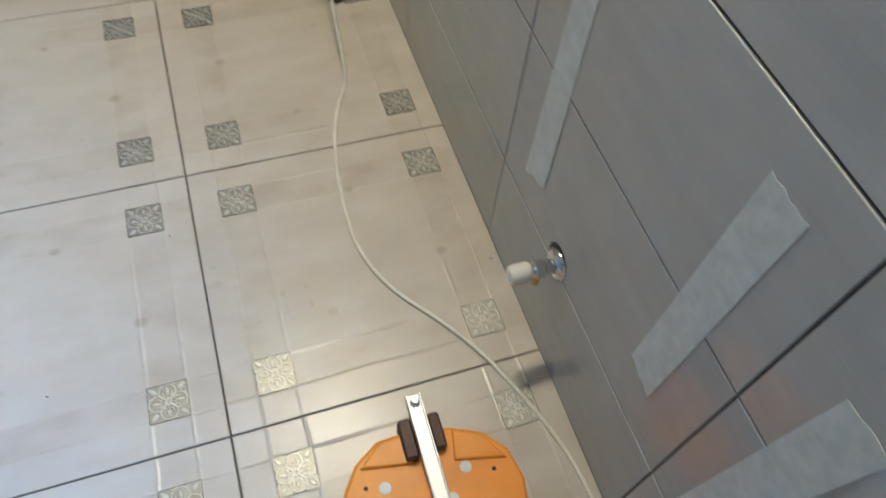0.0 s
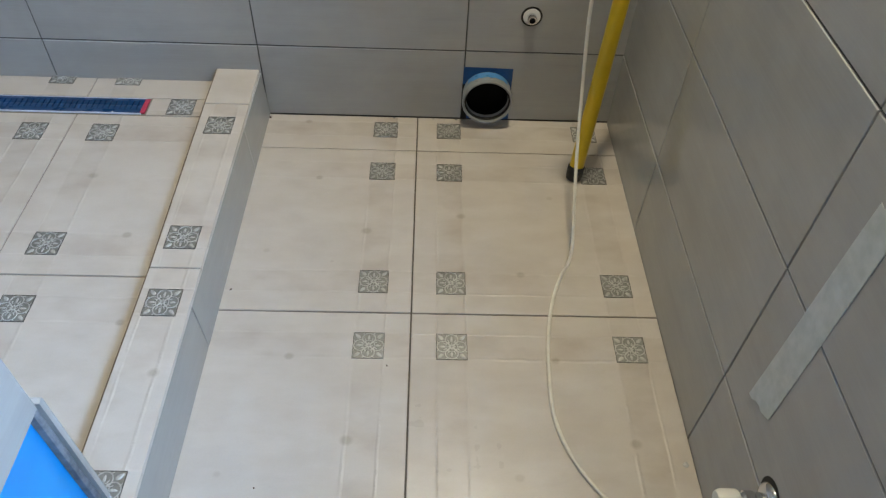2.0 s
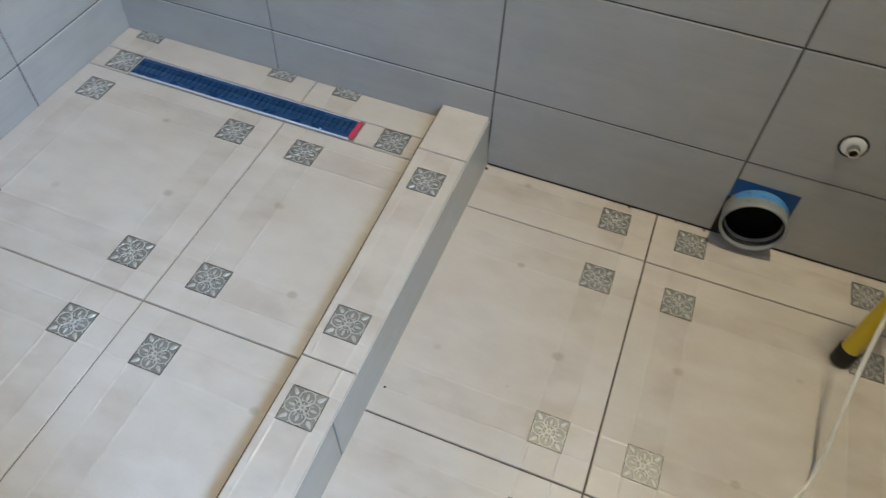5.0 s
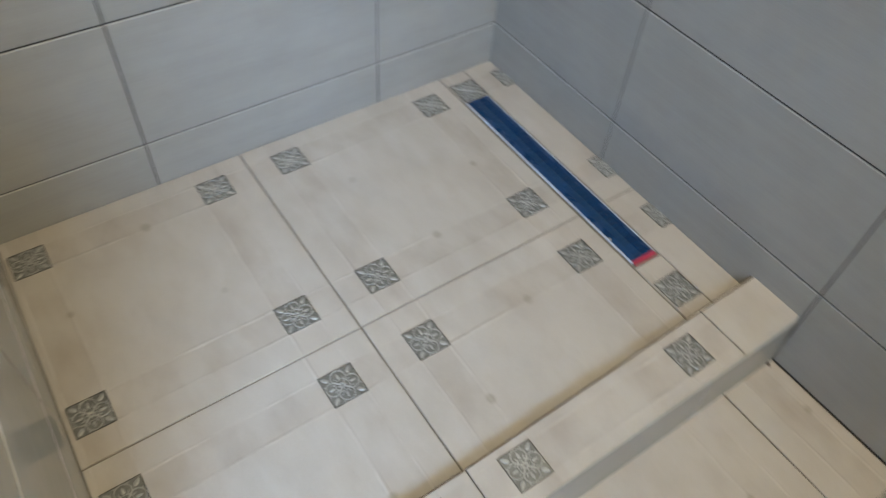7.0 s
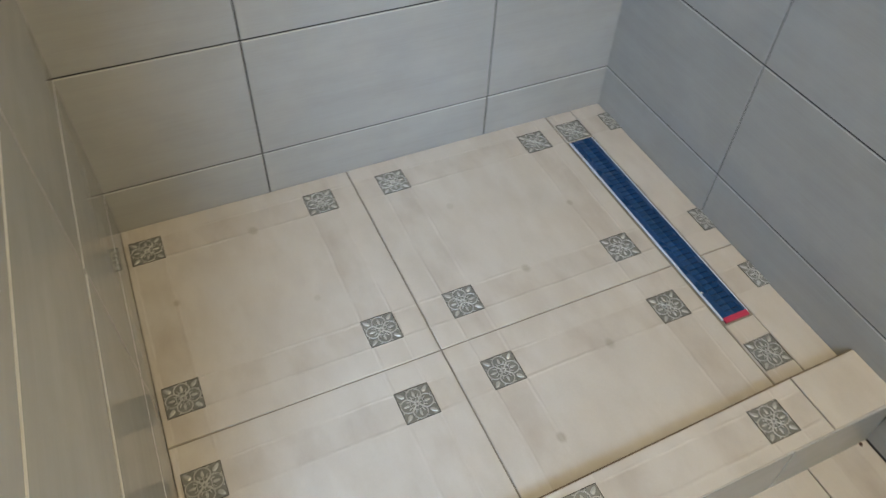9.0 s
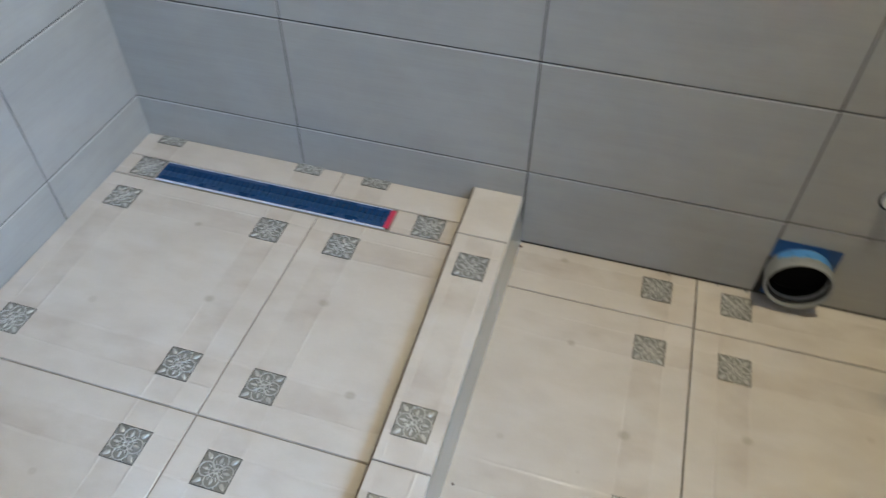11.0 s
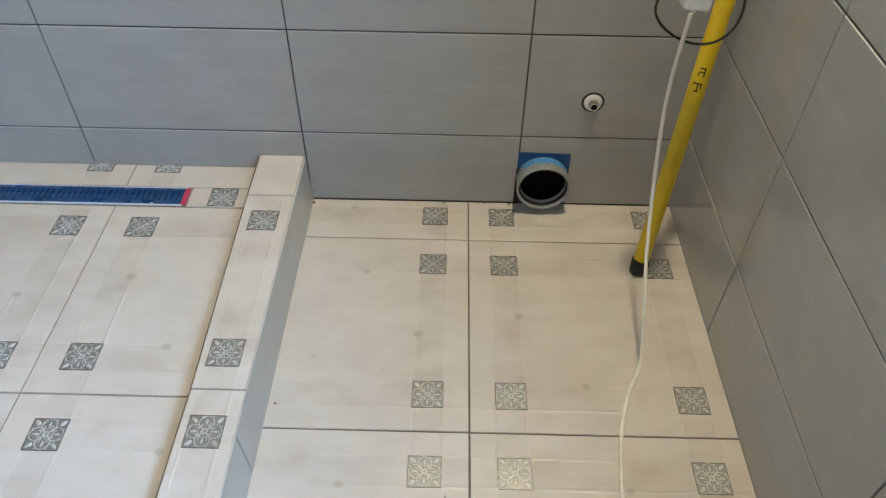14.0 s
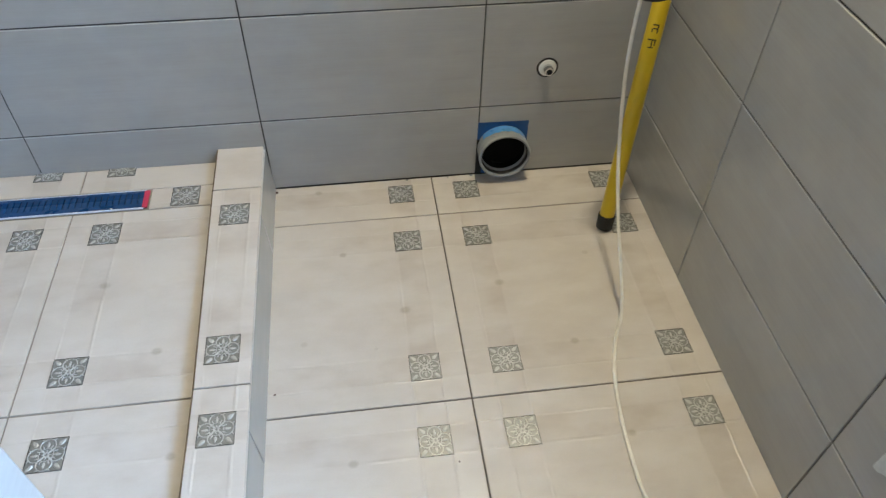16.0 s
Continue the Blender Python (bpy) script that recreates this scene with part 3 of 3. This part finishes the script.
part("coat_smear", coat, simple("thin_blue_coat", (0.09, 0.29, 0.62), 0.3, 0, 0.3, 40, 0.2), waste, "blue waterproof coat smeared over the pipe", smooth=True)
# added near-black disc in place of the pipe's unlit depth
part("shade_disc", lathe([(0.0518, -0.0028), (0.0518, -0.0010)], 40, m=R), PIPE_DARK, waste)

# water outlet in the back wall
outlet = empty("water_outlet", (0.258, YB, 0.292))
tagged(outlet, "white water outlet fitting in a dark round cut-out", "outlet")
part("cut_out", lathe([(0.0245, 0.0), (0.0245, 0.0008), (0.0180, 0.0009)], 32, m=R), RUBBER, outlet, "dark cut-out edge")
part("collar", lathe([(0.0198, 0.0), (0.0198, 0.003), (0.0180, 0.0042), (0.0095, 0.0045)], 32, m=R), WHITE_PLASTIC, outlet, smooth=True)
part("nipple", lathe([(0.0108, 0.0), (0.0108, 0.018), (0.0098, 0.0200), (0.0070, 0.0200), (0.0070, 0.002), (0.001, 0.002)], 28, m=R, cap=False), CHROME, outlet, "chromed nipple", smooth=True)
# dark fill stands in for the shade inside the open nipple
part("plug", lathe([(0.0069, 0.002), (0.0069, 0.012)], 20, m=R), DARK_VOID, outlet)

# angle valve on the right-hand wall
valve = empty("angle_valve", (XR, -0.968, 0.214))
tagged(valve, "chrome angle valve with white cap on the tiled wall", "valve")
RX = pose(0, 0, 0, 0, -90)
# black disc set off-centre, coloured as the shaded gap round the flange
part("cut_out", lathe([(0.026, 0.0), (0.026, 0.0008), (0.018, 0.001)], 32, m=pose(0, 0.004, 0.004) @ RX), RUBBER, valve)
part("flange", lathe([(0.0245, 0.001), (0.024, 0.004), (0.019, 0.009), (0.012, 0.011)], 32, m=RX), CHROME, valve, smooth=True)
part("body", lathe([(0.0105, 0.008), (0.0105, 0.022), (0.0130, 0.024), (0.0130, 0.036), (0.0100, 0.039), (0.0075, 0.044)], 28, m=RX), CHROME, valve, smooth=True)
part("outlet_nut", lathe([(0.0090, 0.0), (0.0090, 0.010), (0.0070, 0.010), (0.0070, 0.026), (0.0050, 0.027)], 20, m=pose(-0.030, 0, -0.008, 180)), BRASS, valve, "brass threaded outlet", smooth=True)
part("cap", lathe([(0.0125, 0.043), (0.0145, 0.046), (0.0150, 0.066), (0.0120, 0.073), (0.004, 0.075)], 24, m=RX), WHITE_PLASTIC, valve, "white plastic cap", smooth=True)


# masking tape
def tape(corners, label):
    b = bmesh.new()
    (a0, b0), (a1, b1) = corners
    n = 9
    lo, hi = [], []
    for i in range(n):
        t = i / (n - 1)
        q = lambda c, d: (c[0] + (d[0] - c[0]) * t, c[1] + (d[1] - c[1]) * t)
        p0, p1 = q(a0, a1), q(b0, b1)
        lift = 0.0012 + 0.0004 * math.sin(7 * t)
        row = []
        for k in range(7):
            s = k / 6
            jag = 0.006 * (random.random() - 0.5) if i in (0, n - 1) else 0
            row.append((p0[0] + (p1[0] - p0[0]) * s, p0[1] + (p1[1] - p0[1]) * s + jag, lift))
        lo.append([b.verts.new((XR - 0.0002, y, z)) for y, z, l in row])
        hi.append([b.verts.new((XR - l, y, z)) for y, z, l in row])
    for g in (lo, hi):
        for i in range(n - 1):
            for k in range(6):
                b.faces.new((g[i][k], g[i + 1][k], g[i + 1][k + 1], g[i][k + 1]))
    for i in range(n - 1):
        for k in (0, 6):
            b.faces.new((lo[i][k], hi[i][k], hi[i + 1][k], lo[i + 1][k]))
    for k in range(6):
        for i in (0, n - 1):
            b.faces.new((lo[i][k], hi[i][k], hi[i][k + 1], lo[i][k + 1]))
    tagged(part("masking_tape", b, TAPE), label, "tape", "tape strips on the wall")


tape((((-0.838, 0.640), (-0.882, 0.634)), ((-0.829, 0.255), (-0.886, 0.280))), "pale masking tape strip stuck upright on grey tiles")
tape((((-1.157, 0.644), (-1.208, 0.643)), ((-1.148, 0.297), (-1.197, 0.279))), "pale masking tape strip stuck across a tile joint")
tape((((-1.316, 0.579), (-1.366, 0.577)), ((-1.302, 0.220), (-1.352, 0.215))), "pale masking tape strip with a torn end on grey tiles")

# leaning yellow pole
P0, P1 = Vector((0.3735, -0.090, 0.0)), Vector((0.4702, 0.0912, 1.125))
ax = (P1 - P0).normalized()
pm = Matrix.Translation(P0) @ ax.to_track_quat("Z", "Y").to_matrix().to_4x4()
pole = empty("yellow_pole")
pole.matrix_basis = pm
tagged(pole, "yellow painted pole with black rubber foot leaning in the corner", "pole")
part("tube", lathe([(0.0158, 0.03), (0.0168, 0.035), (0.0168, 1.135), (0.016, 1.140)], 32), YELLOW, pole, smooth=True)
side = pm.to_3x3().inverted() @ Vector((-0.35, -0.9, 0.2))
turn = Matrix.Rotation(math.atan2(side.y, side.x) + math.pi / 2, 4, "Z")
for u0, u1, v0, v1 in ((-0.005, 0.006, 0.4790, 0.4815), (0.0035, 0.0060, 0.4650, 0.4790), (-0.004, 0.0035, 0.4720, 0.4740), (-0.006, -0.004, 0.4660, 0.4720),
                       (-0.009, 0.007, 0.4500, 0.4525), (-0.0015, 0.0010, 0.4360, 0.4500), (0.004, 0.0065, 0.4400, 0.4500), (-0.006, 0.004, 0.4350, 0.4370)):
    part("mark", box(u0, u1, -0.0172, -0.0160, v0, v1), RUBBER, pole, "black pen stroke", turn)
part("foot", lathe([(0.016, 0.001), (0.0185, 0.004), (0.0195, 0.036), (0.0180, 0.038)], 28), RUBBER, pole, "black rubber foot", smooth=True)

# white socket box, wire loop and cord on the pole
cordbox = empty("cord_box", (0.338, -0.094, 0.624))
cordbox.rotation_euler = (radians(-6), radians(5), 0)
tagged(cordbox, "white plastic cord box hanging beside the yellow pole", "box")
part("body", box(-0.021, 0.021, -0.018, 0.018, 0, 0.17, 0.004, 2), WHITE_PLASTIC, cordbox)
part("ridge", box(-0.0015, 0.0015, -0.0195, -0.0175, 0.002, 0.168, 0.0005), WHITE_PLASTIC, cordbox)
part("gland", lathe([(0.006, -0.008), (0.006, 0.002)], 16), WHITE_PLASTIC, cordbox, smooth=True)
part("plug", lathe([(0.0085, 0.0), (0.0085, 0.008), (0.0050, 0.026), (0.0034, 0.030)], 16, m=pose(-0.019, -0.006, 0.054, 0, -84, 0)), RUBBER, cordbox, "black tapered plug", smooth=True)
loop = []
for i in range(25):
    a = radians(140 + 245 * i / 24)
    loop.append((0.067 * math.cos(a), 0.012 * math.sin(2 * a), 0.070 * math.sin(a)))
lb = tube(loop, 0.0022, 8, 3)
wire = part("wire_loop", lb, RUBBER, m=pose(0.343, -0.106, 0.633, 8, 0, -6), smooth=True)
tagged(wire, "thin black wire loop hanging round the yellow pole", "wire")
CR = 0.0036
path = [(0.331, -0.110, 0.622), (0.3265, -0.114, 0.52), (0.328, -0.123, 0.42), (0.337, -0.150, 0.275), (0.337, -0.212, 0.170), (0.337, -0.272, 0.100), (0.337, -0.318, 0.045),
        (0.332, -0.352, CR), (0.305, -0.405, CR), (0.280, -0.480, CR), (0.264, -0.570, CR), (0.258, -0.650, CR), (0.260, -0.735, CR), (0.290, -0.822, CR), (0.360, -0.920, CR),
        (0.403, -0.992, CR), (0.432, -1.062, CR), (0.457, -1.136, CR), (0.470, -1.20, CR), (0.474, -1.30, CR), (0.462, -1.45, CR), (0.47, -1.60, CR)]
cord = part("power_cord", tube(path, CR, 10, 6), CORD, smooth=True)
tagged(cord, "off-white cord hanging down and trailing over the floor tiles", "cord")

# orange tool on the floor
tool = empty("orange_tool", (0.262, -1.160, 0.0))
tool.rotation_euler = (0, 0, radians(-12))
tagged(tool, "orange painted metal tool with steel bar on floor tiles", "tool")
out = [(-0.125, -0.10), (0.125, -0.10), (0.128, 0.0), (0.110, 0.045), (0.075, 0.072), (0.030, 0.082), (-0.030, 0.082), (-0.080, 0.070), (-0.112, 0.038), (-0.128, 0.0)]
part("base", prism(out, 0.0, 0.022, 0.005, 2), ORANGE, tool)
part("pad", prism([(-0.105, 0.030), (-0.030, 0.032), (-0.030, 0.076), (-0.076, 0.066)], 0.0215, 0.028, 0.003, 2), ORANGE, tool)
part("pad", prism([(0.030, 0.032), (0.105, 0.030), (0.074, 0.067), (0.030, 0.077)], 0.0215, 0.028, 0.003, 2), ORANGE, tool)
for px, py in ((-0.071, 0.002), (0.045, 0.022), (0.022, -0.020)):
    part("disc", lathe([(0.0085, 0.021), (0.0085, 0.0232), (0.0070, 0.0238)], 20, m=Matrix.Translation((px, py, 0))), WHITE_PLASTIC, tool, "white round disc")
for px, py in ((-0.098, 0.004), (0.085, 0.016)):
    part("hole", lathe([(0.0032, 0.021), (0.0032, 0.0226)], 12, m=Matrix.Translation((px, py, 0))), DARK_VOID, tool)
swing = Matrix.Rotation(radians(10.5), 4, "Z")
part("bracket", box(-0.032, -0.012, 0.040, 0.098, 0.0, 0.040, 0.003), BROWN, tool, "dark brown iron bracket", swing)
part("bracket", box(0.012, 0.030, 0.044, 0.098, 0.0, 0.040, 0.003), BROWN, tool, "dark brown iron bracket", swing)
bar = part("bar", box(-0.0115, 0.0115, -0.16, 0.128, 0.040, 0.046, 0.0015), STEEL, tool, "zinc-plated flat steel bar", swing)
part("bolt", lathe([(0.0075, 0.046), (0.0075, 0.050), (0.0045, 0.0515), (0.0045, 0.055)], 6, m=Matrix.Translation((0, 0.116, 0))), STEEL, bar)
part("lip", box(-0.0115, -0.0085, -0.16, 0.128, 0.046, 0.051, 0.0008), STEEL, bar)
part("lip", box(0.0085, 0.0115, -0.16, 0.128, 0.046, 0.051, 0.0008), STEEL, bar)

# crumbs left on the floor; the white one imitates a glint on the drain
for cx, cy, cz, cr, cm, cl in ((-0.364, -0.449, 0.0, 0.0030, BROWN, "tiny dark brown crumb lying on the floor tile"), (-0.042, -0.624, 0.0, 0.0022, BROWN, "tiny dark brown crumb lying on the floor tile"),
                               (-0.374, 0.118, 0.0, 0.0040, BROWN, "small dark crumb lying by the wall"), (0.474, -0.813, 0.0, 0.0065, LIT_EDGE_GROUT, "small pale lump of grout by the wall"),
                               (-0.706, -0.004, ZS + 0.002, 0.0030, WHITE_PLASTIC, "small white speck standing in for a glint on the drain cover"), (-0.246, -0.863, 0.0, 0.0020, BROWN, "tiny dark brown crumb lying on the floor tile"),
                               (0.098, 0.128, 0.0, 0.0045, ADHESIVE, "small grey crumb of adhesive by the wall"), (-0.06, 0.129, 0.0, 0.0035, ADHESIVE, "small grey crumb of adhesive by the wall"),
                               (0.040, 0.129, 0.0, 0.0030, ADHESIVE, "small grey crumb of adhesive by the wall")):
    cb = bmesh.new()
    bmesh.ops.create_icosphere(cb, subdivisions=2, radius=cr)
    for v in cb.verts:
        v.co *= 0.75 + 0.5 * noise.noise(v.co * 300 + Vector((cx * 50, cy * 50, 0)))
        v.co.z = max(v.co.z * 0.6, -cr * 0.2)
    tagged(part("crumb", cb, cm, m=Matrix.Translation((cx, cy, cz + cr * 0.2))), cl, "crumb", "crumbs on the floor")

# ceiling lamp
clamp = empty("ceiling_lamp", (0.20, -0.20, ZC))
tagged(clamp, "small round white ceiling lamp giving warm light", "lamp")
part("housing", lathe([(0.085, 0.0), (0.085, -0.03), (0.072, -0.035)], 40), WHITE_PLASTIC, clamp, smooth=True)
part("diffuser", lathe([(0.071, -0.030), (0.071, -0.037), (0.055, -0.042)], 40), emitting("lamp_glow", (1.0, 0.82, 0.6), 6.0), clamp, "glowing warm diffuser", smooth=True)
